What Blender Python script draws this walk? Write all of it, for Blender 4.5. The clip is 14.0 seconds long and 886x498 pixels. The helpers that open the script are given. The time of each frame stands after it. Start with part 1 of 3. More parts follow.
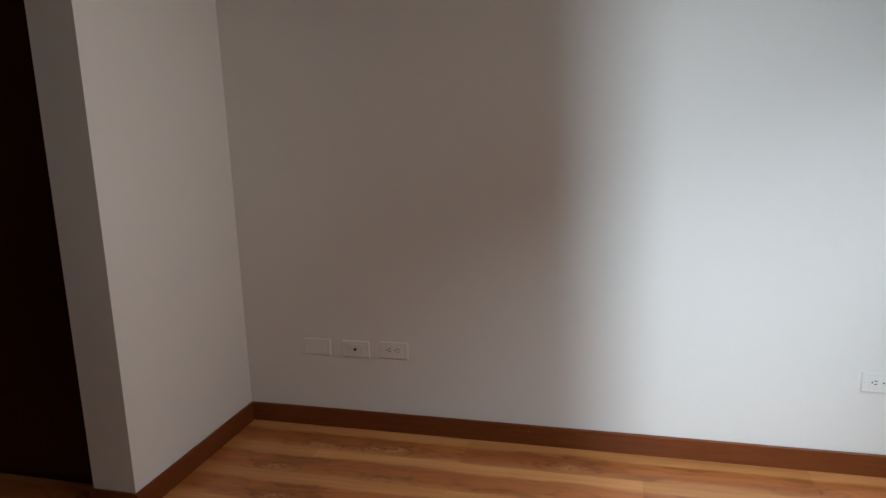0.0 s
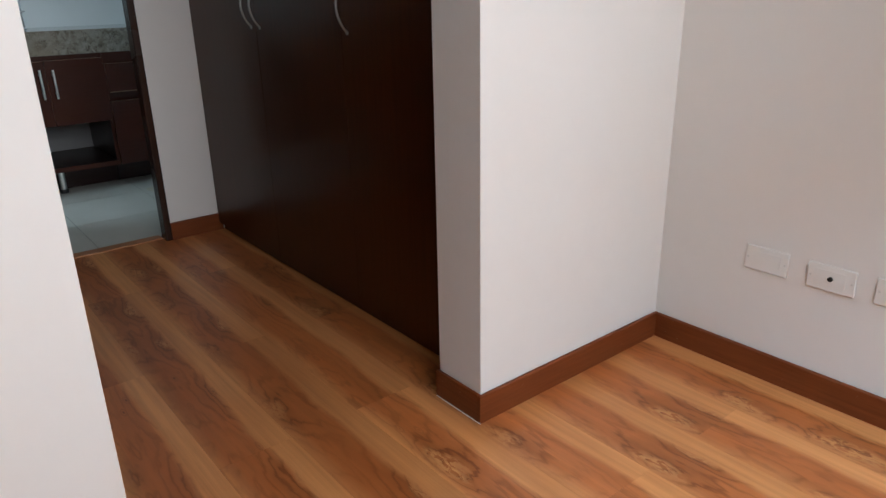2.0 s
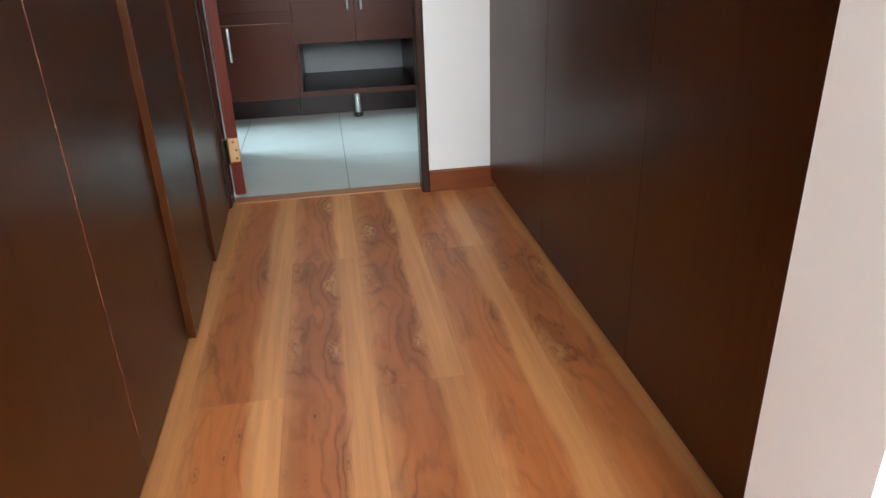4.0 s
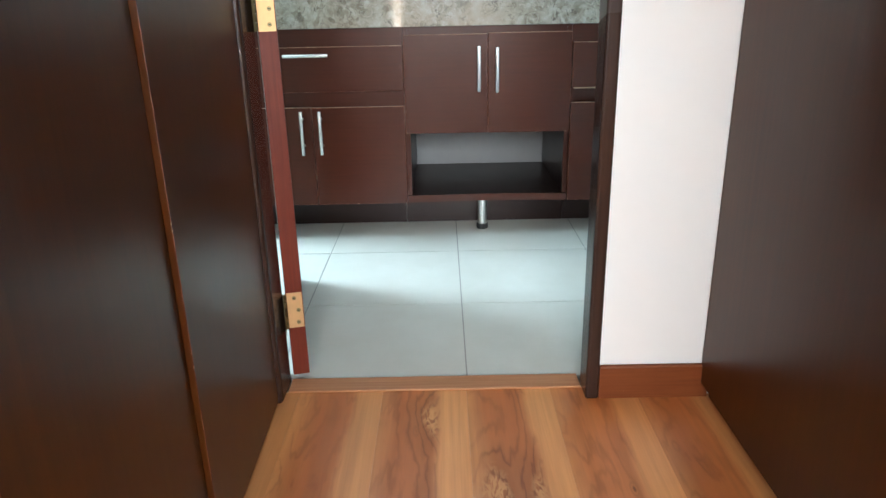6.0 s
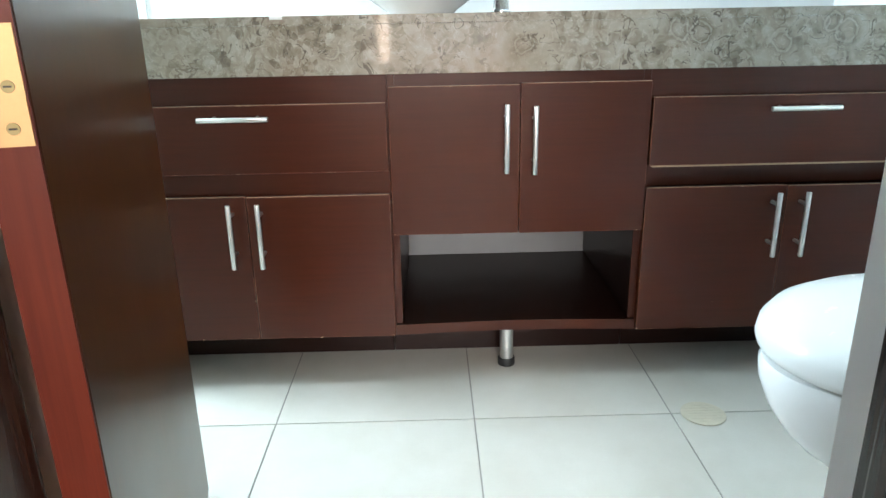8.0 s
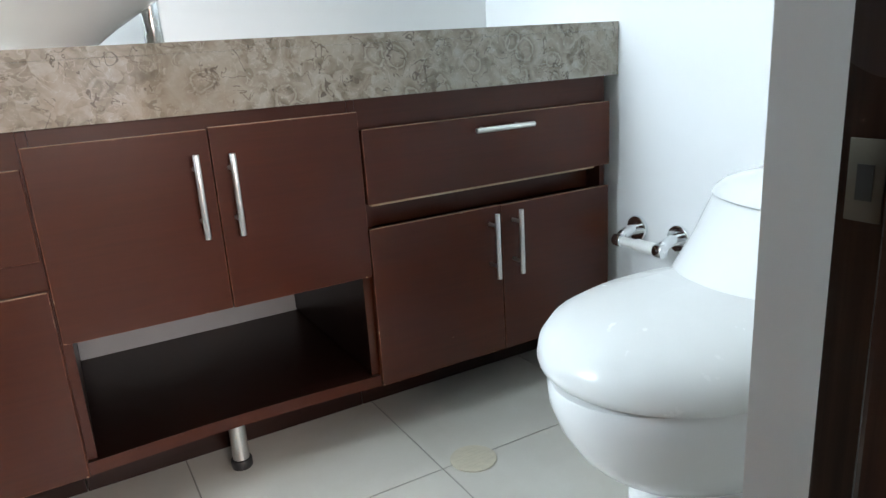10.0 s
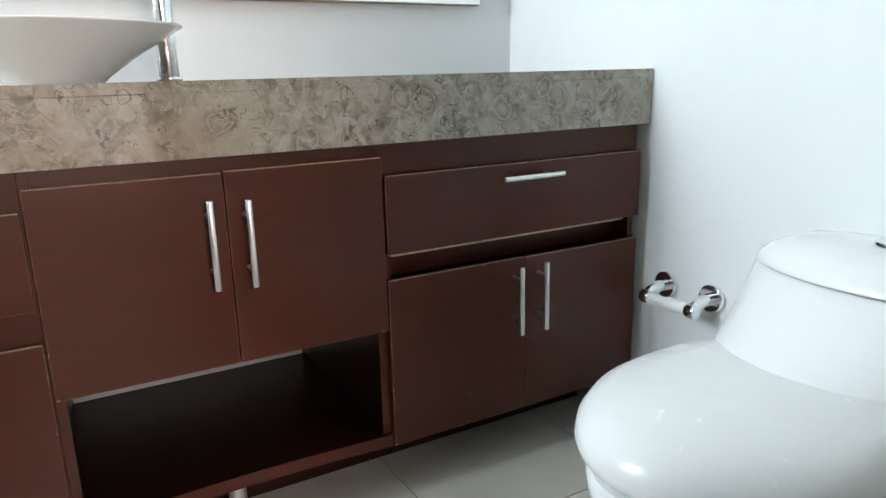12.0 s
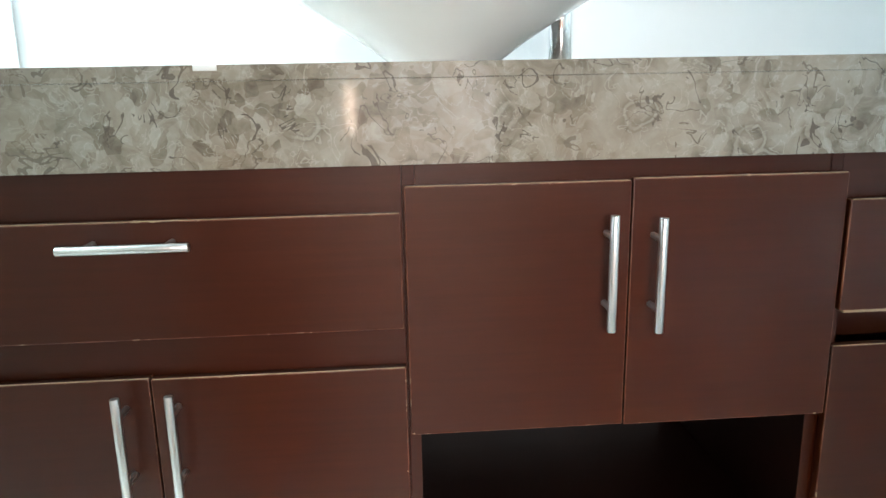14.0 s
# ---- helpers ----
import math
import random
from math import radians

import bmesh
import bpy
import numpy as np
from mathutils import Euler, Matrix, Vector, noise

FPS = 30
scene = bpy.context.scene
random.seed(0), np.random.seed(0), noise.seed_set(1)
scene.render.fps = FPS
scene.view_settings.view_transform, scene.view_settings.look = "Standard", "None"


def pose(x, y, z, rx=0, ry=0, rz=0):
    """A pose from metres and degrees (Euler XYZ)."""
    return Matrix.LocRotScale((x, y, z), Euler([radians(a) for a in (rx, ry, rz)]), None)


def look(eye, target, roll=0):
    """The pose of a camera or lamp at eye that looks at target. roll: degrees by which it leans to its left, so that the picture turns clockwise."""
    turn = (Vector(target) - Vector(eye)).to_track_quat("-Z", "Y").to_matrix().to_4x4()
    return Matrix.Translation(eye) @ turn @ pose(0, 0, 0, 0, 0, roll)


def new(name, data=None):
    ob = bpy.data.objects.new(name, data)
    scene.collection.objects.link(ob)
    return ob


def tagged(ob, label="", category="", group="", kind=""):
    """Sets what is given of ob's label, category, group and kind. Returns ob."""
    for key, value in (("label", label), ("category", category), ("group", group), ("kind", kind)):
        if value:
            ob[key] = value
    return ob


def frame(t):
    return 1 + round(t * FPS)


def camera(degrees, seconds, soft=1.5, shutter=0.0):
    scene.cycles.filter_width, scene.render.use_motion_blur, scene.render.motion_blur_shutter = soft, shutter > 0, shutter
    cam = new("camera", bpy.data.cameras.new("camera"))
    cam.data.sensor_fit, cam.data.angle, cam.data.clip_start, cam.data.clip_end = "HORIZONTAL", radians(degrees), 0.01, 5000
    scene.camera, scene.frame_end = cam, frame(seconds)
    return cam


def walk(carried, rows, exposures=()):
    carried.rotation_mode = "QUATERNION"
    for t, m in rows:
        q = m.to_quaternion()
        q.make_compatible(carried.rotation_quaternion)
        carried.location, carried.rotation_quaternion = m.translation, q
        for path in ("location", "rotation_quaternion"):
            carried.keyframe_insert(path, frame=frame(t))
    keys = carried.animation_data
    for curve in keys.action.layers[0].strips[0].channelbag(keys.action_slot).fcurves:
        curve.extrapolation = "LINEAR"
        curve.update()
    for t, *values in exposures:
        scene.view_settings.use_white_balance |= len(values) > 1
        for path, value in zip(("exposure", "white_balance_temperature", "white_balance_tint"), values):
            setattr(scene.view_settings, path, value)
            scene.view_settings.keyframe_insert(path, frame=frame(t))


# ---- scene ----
cam = camera(65.0, 14.0)
PATH = [
    (0, (-1.235, -3.511, 1.283), (0.658, -3.003, 0.886), -1.8),
    (0.5, (-1.083, -3.432, 1.288), (0.677, -2.583, 0.862), -1.7),
    (1, (-0.887, -3.328, 1.232), (0.682, -2.193, 0.734), -1.1),
    (1.5, (-0.692, -3.257, 1.131), (0.645, -1.904, 0.516), -1.2),
    (2, (-0.514, -3.115, 1.043), (0.655, -1.65, 0.345), -1.2),
    (2.5, (-0.337, -2.98, 0.976), (0.661, -1.423, 0.215), -1.2),
    (3, (-0.173, -2.847, 0.938), (0.518, -1.153, 0.13), -1.1),
    (3.5, (-0.031, -2.61, 0.898), (0.432, -0.844, 0.08), -1.5),
    (4, (0.063, -2.382, 0.864), (0.342, -0.585, 0.032), -2.0),
    (4.2, (0.09, -2.271, 0.844), (0.297, -0.465, 0.012), -1.6),
    (6.3, (0.039, -1.185, 0.842), (0.032, 0.701, 0.177), -1.2),
    (6.5, (0.023, -1.066, 0.863), (0.02, 0.819, 0.195), -1.1),
    (7, (0.001, -0.827, 0.907), (-0.003, 1.065, 0.257), -1.2),
    (7.5, (0.014, -0.583, 0.888), (0.01, 1.313, 0.25), -1.1),
    (8, (0.019, -0.415, 0.874), (0.047, 1.482, 0.242), -1.1),
    (8.5, (-0.018, -0.261, 0.865), (0.354, 1.6, 0.235), -0.8),
    (9, (-0.048, -0.188, 0.838), (0.604, 1.605, 0.236), -1.2),
    (11.3, (-0.018, -0.117, 0.861), (1.154, 1.429, 0.375), -2.2),
    (11.5, (-0.049, -0.059, 0.874), (1.152, 1.456, 0.362), -1.0),
    (12, (-0.031, -0.045, 0.883), (0.921, 1.645, 0.394), -1.5),
    (12.5, (-0.02, -0.014, 0.867), (0.714, 1.784, 0.392), -1.4),
    (13, (-0.044, 0.058, 0.85), (0.514, 1.928, 0.41), -1.5),
    (13.5, (-0.06, 0.149, 0.867), (0.305, 2.064, 0.417), -1.3),
    (14, (-0.09, 0.28, 0.851), (0.054, 2.223, 0.399), -1.1),
]
EXPOSURE = [
    (0, -3.52, 6350, 11), (0.5, -3.2, 6300, 12), (1, -2.45, 6000, 10), (1.5, -2.05, 5700, 8), (2, -1.85, 5600, 7), (2.5, -1.7, 5550, 6), (3, -1.5, 5600, 6),
    (3.5, -1.1, 5700, 7), (4, -0.18, 5400, 2), (4.2, -0.06, 5400, 2), (6.3, 0.22, 5600, 4), (6.5, 0.22, 5600, 4), (7, 0.14, 5750, 5), (7.5, 0.2, 6000, 7),
    (8, 0.22, 6100, 10), (8.5, 0.26, 6200, 11), (9, 0.1, 6200, 14), (11.5, -0.36, 6650, 18), (12, -0.38, 6600, 18), (12.5, -0.2, 6550, 16), (13, 0.12, 6450, 13), (13.5, 0.2, 6300, 12), (14, 0.14, 6200, 11),
]
walk(cam, [(t, look(eye, target, roll)) for t, eye, target, roll in PATH], EXPOSURE)

# ---- world and light ----
world = bpy.data.worlds.new("World")
scene.world = world
world.use_nodes = True
wn = world.node_tree
sky = wn.nodes.new("ShaderNodeTexSky")
sky.sky_type = "NISHITA"
sky.sun_disc = False
sky.sun_elevation = radians(48)
sky.sun_rotation = radians(200)
wn.links.new(sky.outputs[0], wn.nodes["Background"].inputs[0])
wn.nodes["Background"].inputs[1].default_value = 0.1


def lamp(name, kind, energy, colour, m):
    data = bpy.data.lights.new(name, kind)
    data.energy, data.color = energy, colour
    ob = new(name, data)
    ob.matrix_world = m
    return ob


sun = lamp("sun", "SUN", 0.8, (1.0, 0.95, 0.88), look((0, -6, 8), (0.3, 0, 0)))
sun.data.angle = radians(15)


def window_lamp(name, energy, colour, centre, toward, sx, sy, spread=180):
    ob = lamp(name, "AREA", energy, colour, look(centre, toward))
    ob.data.shape, ob.data.size, ob.data.size_y, ob.data.spread = "RECTANGLE", sx, sy, radians(spread)
    return ob


window_lamp("bedroom_window_daylight", 50, (1.0, 0.92, 0.84), (-0.1, -4.72, 1.83), (-0.05, 0, 0.4), 2.1, 1.0, 82)
window_lamp("bedroom_window_skylight", 95, (0.78, 0.92, 1.0), (0.0, -4.80, 2.28), (0.35, -4.50, 1.28), 2.0, 0.1, 65)
# added warm lamp, there to be mirrored as a bar in the apron
window_lamp("reflection_bar_lamp", 2.6, (1.0, 0.74, 0.55), (-0.44, -4.72, 0.665), (-0.44, 0, 0.665), 0.09, 0.43)
# added lamp in the unseen west slot, for the cool band on wall_east
window_lamp("added_west_daylight", 105, (0.77, 0.92, 1.0), (-2.97, -3.17, 1.45), (1.25, -3.75, 0.55), 0.2, 1.5, 48)
window_lamp("bathroom_window_daylight", 84, (0.76, 0.935, 1.0), (-1.92, 1.28, 1.72), (0, 0.85, 0.9), 0.6, 0.85)

# ---- materials ----


class Mat:
    """A principled material with small helpers for its node tree."""

    def __init__(self, name, rough=0.5, metal=0.0, spec=0.5):
        self.m = bpy.data.materials.new(name)
        self.m.use_nodes = True
        self.nt = self.m.node_tree
        self.b = self.nt.nodes["Principled BSDF"]
        self.b.inputs["Roughness"].default_value = rough
        self.b.inputs["Metallic"].default_value = metal
        self.b.inputs["Specular IOR Level"].default_value = spec
        self._pos = None

    def n(self, kind, **kw):
        node = self.nt.nodes.new(kind)
        for k, v in kw.items():
            node.inputs[k].default_value = v
        return node

    def link(self, a, b):
        self.nt.links.new(a, b)

    def pos(self):
        if self._pos is None:
            self._pos = self.n("ShaderNodeNewGeometry").outputs["Position"]
        return self._pos

    def mapped(self, scale, source=None):
        mp = self.n("ShaderNodeMapping")
        mp.inputs["Scale"].default_value = scale
        self.link(source or self.pos(), mp.inputs["Vector"])
        return mp.outputs[0]

    def noise(self, vec, scale=1.0, detail=3.0, rough=0.5, dist=0.0):
        t = self.n("ShaderNodeTexNoise", Scale=scale, Detail=detail, Roughness=rough, Distortion=dist)
        self.link(vec, t.inputs["Vector"])
        return t.outputs["Fac"]

    def ramp(self, fac, stops):
        r = self.n("ShaderNodeValToRGB")
        el = r.color_ramp.elements
        while len(el) < len(stops):
            el.new(0.5)
        for e, (p, c) in zip(el, stops):
            e.position = p
            e.color = (*c, 1) if len(c) == 3 else c
        self.link(fac, r.inputs[0])
        return r.outputs[0]

    def math(self, op, a, b=None, c=None):
        m = self.n("ShaderNodeMath")
        m.operation = op
        for i, v in enumerate((a, b, c)):
            if v is None:
                continue
            if isinstance(v, (int, float)):
                m.inputs[i].default_value = v
            else:
                self.link(v, m.inputs[i])
        return m.outputs[0]

    def mix(self, fac, a, b, mode="MIX"):
        m = self.n("ShaderNodeMix")
        m.data_type, m.blend_type = "RGBA", mode
        for i, v in ((0, fac), (6, a), (7, b)):
            if isinstance(v, (int, float)):
                m.inputs[i].default_value = v
            elif isinstance(v, tuple):
                m.inputs[i].default_value = (*v, 1)
            else:
                self.link(v, m.inputs[i])
        return m.outputs[2]

    def colour(self, c):
        if isinstance(c, tuple):
            self.b.inputs["Base Color"].default_value = (*c, 1)
        else:
            self.link(c, self.b.inputs["Base Color"])
        return self

    def roughness(self, r):
        self.link(r, self.b.inputs["Roughness"])
        return self

    def bump(self, h, strength=0.2, dist=0.001):
        b = self.n("ShaderNodeBump", Strength=strength, Distance=dist)
        self.link(h, b.inputs["Height"])
        self.link(b.outputs[0], self.b.inputs["Normal"])
        return self


def wall_paint(name, c):
    k = Mat(name, 0.62, spec=0.3)
    big = k.noise(k.mapped((1.3, 1.3, 1.3)), 1, 4)
    fine = k.noise(k.pos(), 260, 3, 0.6)
    mid = k.noise(k.pos(), 22, 4, 0.6)
    d = tuple(v * 0.94 for v in c)
    k.colour(k.mix(k.math("MULTIPLY", big, mid), c, d))
    k.bump(k.math("ADD", fine, k.math("MULTIPLY", mid, 1.5)), 0.12, 0.0012)
    return k.m


def lacquered_wood(name, dark, light, rough=0.3, grain=(90, 90, 3), wear=0.0, spec=0.27):
    k = Mat(name, rough, spec=spec)
    g = k.noise(k.mapped(grain), 1, 5, 0.62, 0.3)
    big = k.noise(k.mapped((2.2, 2.2, 0.9)), 1, 3)
    col = k.ramp(g, [(0.3, dark), (0.72, light)])
    col = k.mix(k.math("MULTIPLY", big, 0.5), col, dark)
    if wear:
        spots = k.noise(k.pos(), 95, 2)
        col = k.mix(k.math("GREATER_THAN", spots, wear), col, (0.32, 0.2, 0.13))
    k.colour(col)
    smudge = k.noise(k.pos(), 3, 2, 0.5)
    k.roughness(k.math("MULTIPLY_ADD", smudge, 0.10, rough - 0.05))
    return k.m


def plank_wood():
    """Oak print: a smooth pale band along one side of each plank and a darker, knotty heart beside it."""
    k = Mat("oak_laminate", 0.33, spec=0.4)
    rnd = k.n("ShaderNodeObjectInfo").outputs["Random"]
    sep = k.n("ShaderNodeSeparateXYZ")
    k.link(k.pos(), sep.inputs[0])
    u = k.math("FRACT", k.math("DIVIDE", k.math("ADD", sep.outputs[0], 3.13), 0.19))
    v = k.math("MULTIPLY_ADD", rnd, 53.0, sep.outputs[1])
    flat = k.n("ShaderNodeCombineXYZ")
    k.link(k.math("MULTIPLY_ADD", k.math("FLOOR", k.math("MULTIPLY", rnd, 41.0)), 1.7, k.math("MULTIPLY", u, 0.19)), flat.inputs[0])
    k.link(v, flat.inputs[1])
    p = flat.outputs[0]
    wob = k.noise(k.mapped((1, 2.6, 1), p), 1, 3)
    edge = k.math("ADD", u, k.math("MULTIPLY", k.math("SUBTRACT", wob, 0.5), 0.30))
    heart = k.ramp(edge, [(0.02, (0.25, 0.25, 0.25)), (0.20, (1, 1, 1)), (0.60, (1, 1, 1)), (0.70, (0, 0, 0))])
    # knots along the heart, and flame lines that run with the plank and bend round them
    warp = k.n("ShaderNodeTexNoise", Scale=1.0, Detail=3.0)
    k.link(k.mapped((26, 9, 1), p), warp.inputs["Vector"])
    cell = k.n("ShaderNodeCombineXYZ")
    k.link(k.math("ADD", k.math("FLOOR", k.math("MULTIPLY", rnd, 41.0)), k.math("ADD", u, 0.16)), cell.inputs[0])
    k.link(k.math("MULTIPLY", v, 2.5), cell.inputs[1])
    bent = k.n("ShaderNodeVectorMath")
    bent.operation = "MULTIPLY_ADD"
    k.link(warp.outputs["Color"], bent.inputs[0])
    bent.inputs[1].default_value = (0.34, 0.34, 0)
    k.link(cell.outputs[0], bent.inputs[2])
    vor = k.n("ShaderNodeTexVoronoi", Scale=1.0, Randomness=0.55)
    vor.voronoi_dimensions = "2D"
    k.link(bent.outputs[0], vor.inputs["Vector"])
    d = vor.outputs["Distance"]
    bruise = k.ramp(d, [(0.08, (0.8, 0.8, 0.8)), (0.22, (0.9, 0.9, 0.9)), (0.44, (0, 0, 0))])
    eye = k.ramp(d, [(0.08, (1, 1, 1)), (0.22, (0, 0, 0))])
    bend = k.ramp(d, [(0.0, (1, 1, 1)), (0.30, (0.45, 0.45, 0.45)), (0.75, (0, 0, 0))])
    wave = k.noise(k.mapped((11, 1.5, 1), p), 1, 4, 0.6, 0.5)
    field = k.math("ADD", k.math("MULTIPLY", u, 0.9), k.math("MULTIPLY_ADD", wave, 1.0, k.math("MULTIPLY", bend, 0.85)))
    rings = k.math("PINGPONG", k.math("MULTIPLY", field, 9.0), 1.0)
    lines = k.ramp(rings, [(0.0, (1, 1, 1)), (0.14, (0.8, 0.8, 0.8)), (0.42, (0.12, 0.12, 0.12)), (0.8, (0, 0, 0))])
    near = k.ramp(d, [(0.22, (1, 1, 1)), (0.66, (0.22, 0.22, 0.22))])
    patch = k.ramp(k.noise(k.mapped((10, 2.0, 1), p), 1, 4, 0.6), [(0.40, (0, 0, 0)), (0.64, (1, 1, 1))])
    fine = k.noise(k.mapped((230, 5, 1), p), 1, 4, 0.62)
    tone = k.noise(k.mapped((11, 1.0, 1), p), 1, 4)
    pale = k.ramp(tone, [(0.3, (0.60, 0.245, 0.077)), (0.7, (0.76, 0.350, 0.124))])
    dark = k.ramp(tone, [(0.3, (0.41, 0.116, 0.027)), (0.7, (0.58, 0.190, 0.050))])
    col = k.mix(heart, pale, dark)
    fibre = k.noise(k.mapped((60, 1.6, 1), p), 1, 5, 0.62)
    col = k.mix(k.ramp(fibre, [(0.40, (0, 0, 0)), (0.75, (0.42, 0.42, 0.42))]), col, (0.29, 0.110, 0.034))
    col = k.mix(k.math("MULTIPLY", k.math("MULTIPLY", bruise, heart), k.math("MULTIPLY_ADD", patch, 0.35, 0.38)), col, (0.22, 0.066, 0.017))
    col = k.mix(k.math("MULTIPLY", k.math("MULTIPLY", lines, heart), k.math("MULTIPLY", k.math("MAXIMUM", k.math("MULTIPLY", patch, 0.5), near), 0.80)), col, (0.170, 0.046, 0.012))
    crinkle = k.noise(k.mapped((70, 26, 1), p), 1, 3, 0.55, 1.6)
    col = k.mix(k.math("MULTIPLY", k.math("MULTIPLY", eye, heart), k.ramp(crinkle, [(0.42, (0, 0, 0)), (0.52, (1, 1, 1))])), col, (0.62, 0.30, 0.11))
    dots = k.n("ShaderNodeTexVoronoi", Scale=1.0)
    k.link(k.mapped((19, 6.5, 1), p), dots.inputs["Vector"])
    pin = k.math("MULTIPLY", k.ramp(dots.outputs["Distance"], [(0.03, (1, 1, 1)), (0.075, (0, 0, 0))]), k.math("MULTIPLY", heart, 0.75))
    col = k.mix(pin, col, (0.095, 0.028, 0.010))
    ring = k.ramp(dots.outputs["Distance"], [(0.08, (0, 0, 0)), (0.12, (0.6, 0.6, 0.6)), (0.17, (0, 0, 0))])
    col = k.mix(k.math("MULTIPLY", ring, heart), col, (0.30, 0.10, 0.030))
    col = k.mix(k.math("MULTIPLY", fine, 0.22), col, (0.24, 0.090, 0.028))
    shade = k.ramp(rnd, [(0.0, (0.86, 0.83, 0.80)), (1.0, (1.10, 1.10, 1.10))])
    k.colour(k.mix(1.0, col, shade, "MULTIPLY"))
    k.roughness(k.math("MULTIPLY_ADD", k.noise(k.pos(), 9, 4), 0.16, 0.27))
    k.bump(k.math("ADD", fine, lines), 0.05, 0.0004)
    return k.m


def fossil_stone():
    """Grey-brown limestone full of broken shells: rings, curls and thin dark cracks."""
    k = Mat("fossil_limestone", 0.14)
    warp = k.n("ShaderNodeTexNoise", Scale=14.0, Detail=4.0)
    k.link(k.pos(), warp.inputs["Vector"])
    mul = k.n("ShaderNodeVectorMath")
    mul.operation = "MULTIPLY_ADD"
    k.link(warp.outputs["Color"], mul.inputs[0])
    mul.inputs[1].default_value = (0.055, 0.055, 0.055)
    k.link(k.pos(), mul.inputs[2])
    vor = k.n("ShaderNodeTexVoronoi", Scale=15.0)
    k.link(mul.outputs[0], vor.inputs["Vector"])
    rings = k.math("PINGPONG", k.math("MULTIPLY_ADD", k.noise(k.pos(), 60, 3), 0.35, k.math("MULTIPLY", vor.outputs["Distance"], 2.7)), 1.0)
    shell = k.ramp(rings, [(0.0, (0.42, 0.388, 0.325)), (0.45, (0.35, 0.315, 0.258)), (0.74, (0.235, 0.202, 0.157)), (0.86, (0.145, 0.118, 0.088)), (0.95, (0.36, 0.33, 0.275))])
    cloud = k.noise(k.pos(), 26, 6, 0.65, 1.2)
    rubble = k.n("ShaderNodeTexVoronoi", Scale=62.0)
    k.link(mul.outputs[0], rubble.inputs["Vector"])
    cloud = k.math("MULTIPLY_ADD", rubble.outputs["Color"], 0.34, k.math("MULTIPLY", cloud, 0.66))
    ground = k.ramp(cloud, [(0.30, (0.130, 0.103, 0.074)), (0.44, (0.245, 0.211, 0.162)), (0.58, (0.345, 0.312, 0.254)), (0.74, (0.47, 0.44, 0.375))])
    some = k.ramp(k.noise(k.pos(), 10, 3), [(0.46, (0, 0, 0)), (0.56, (0.68, 0.68, 0.68))])
    col = k.mix(some, ground, shell)
    curl = k.noise(k.pos(), 26, 2, 0.5, 2.0)
    bright = k.math("LESS_THAN", k.math("ABSOLUTE", k.math("SUBTRACT", curl, 0.56)), 0.012)
    col = k.mix(k.math("MULTIPLY", bright, 0.45), col, (0.52, 0.49, 0.43))
    vein = k.noise(k.pos(), 22, 2, 0.5, 1.4)
    thin = k.math("LESS_THAN", k.math("ABSOLUTE", k.math("SUBTRACT", vein, 0.5)), 0.013)
    gaps = k.math("GREATER_THAN", k.noise(k.pos(), 19, 2), 0.52)
    col = k.mix(k.math("MULTIPLY", k.math("MULTIPLY", thin, gaps), 0.8), col, (0.075, 0.06, 0.047))
    rust = k.ramp(k.noise(k.pos(), 4.5, 3), [(0.5, (0, 0, 0)), (0.72, (0.6, 0.6, 0.6))])
    col = k.mix(rust, col, (0.30, 0.225, 0.155))
    grit = k.noise(k.pos(), 300, 3)
    col = k.mix(k.math("MULTIPLY", grit, 0.3), col, (0.22, 0.195, 0.16))
    k.colour(col)
    k.roughness(k.math("MULTIPLY_ADD", cloud, 0.05, 0.04))
    return k.m


def floor_tile():
    k = Mat("porcelain_tile", 0.3)
    rnd = k.n("ShaderNodeObjectInfo").outputs["Random"]
    soft = k.noise(k.pos(), 5, 5, 0.6)
    speck = k.noise(k.pos(), 180, 3, 0.6)
    col = k.ramp(soft, [(0.3, (0.57, 0.535, 0.465)), (0.7, (0.65, 0.622, 0.56))])
    col = k.mix(k.math("MULTIPLY", speck, 0.3), col, (0.47, 0.45, 0.40))
    tone = k.ramp(rnd, [(0, (0.97, 0.97, 0.97)), (1, (1.02, 1.02, 1.02))])
    k.colour(k.mix(1.0, col, tone, "MULTIPLY"))
    k.roughness(k.math("MULTIPLY_ADD", soft, 0.2, 0.22))
    k.bump(speck, 0.05, 0.0004)
    return k.m


def plain(name, c, rough=0.4, metal=0.0, vary=0.1, scale=30, spec=0.5):
    k = Mat(name, rough, metal, spec)
    v = k.noise(k.pos(), scale, 4, 0.6)
    k.colour(k.mix(v, tuple(x * (1 - vary) for x in c), tuple(min(1, x * (1 + vary)) for x in c)))
    k.roughness(k.math("MULTIPLY_ADD", v, rough * 0.3, rough * 0.85))
    return k.m


def brushed(name, c, rough):
    k = Mat(name, rough, 1.0)
    g = k.noise(k.mapped((700, 700, 20)), 1, 3)
    k.colour(k.mix(g, tuple(x * 0.85 for x in c), c))
    k.roughness(k.math("MULTIPLY_ADD", g, 0.15, rough - 0.07))
    return k.m


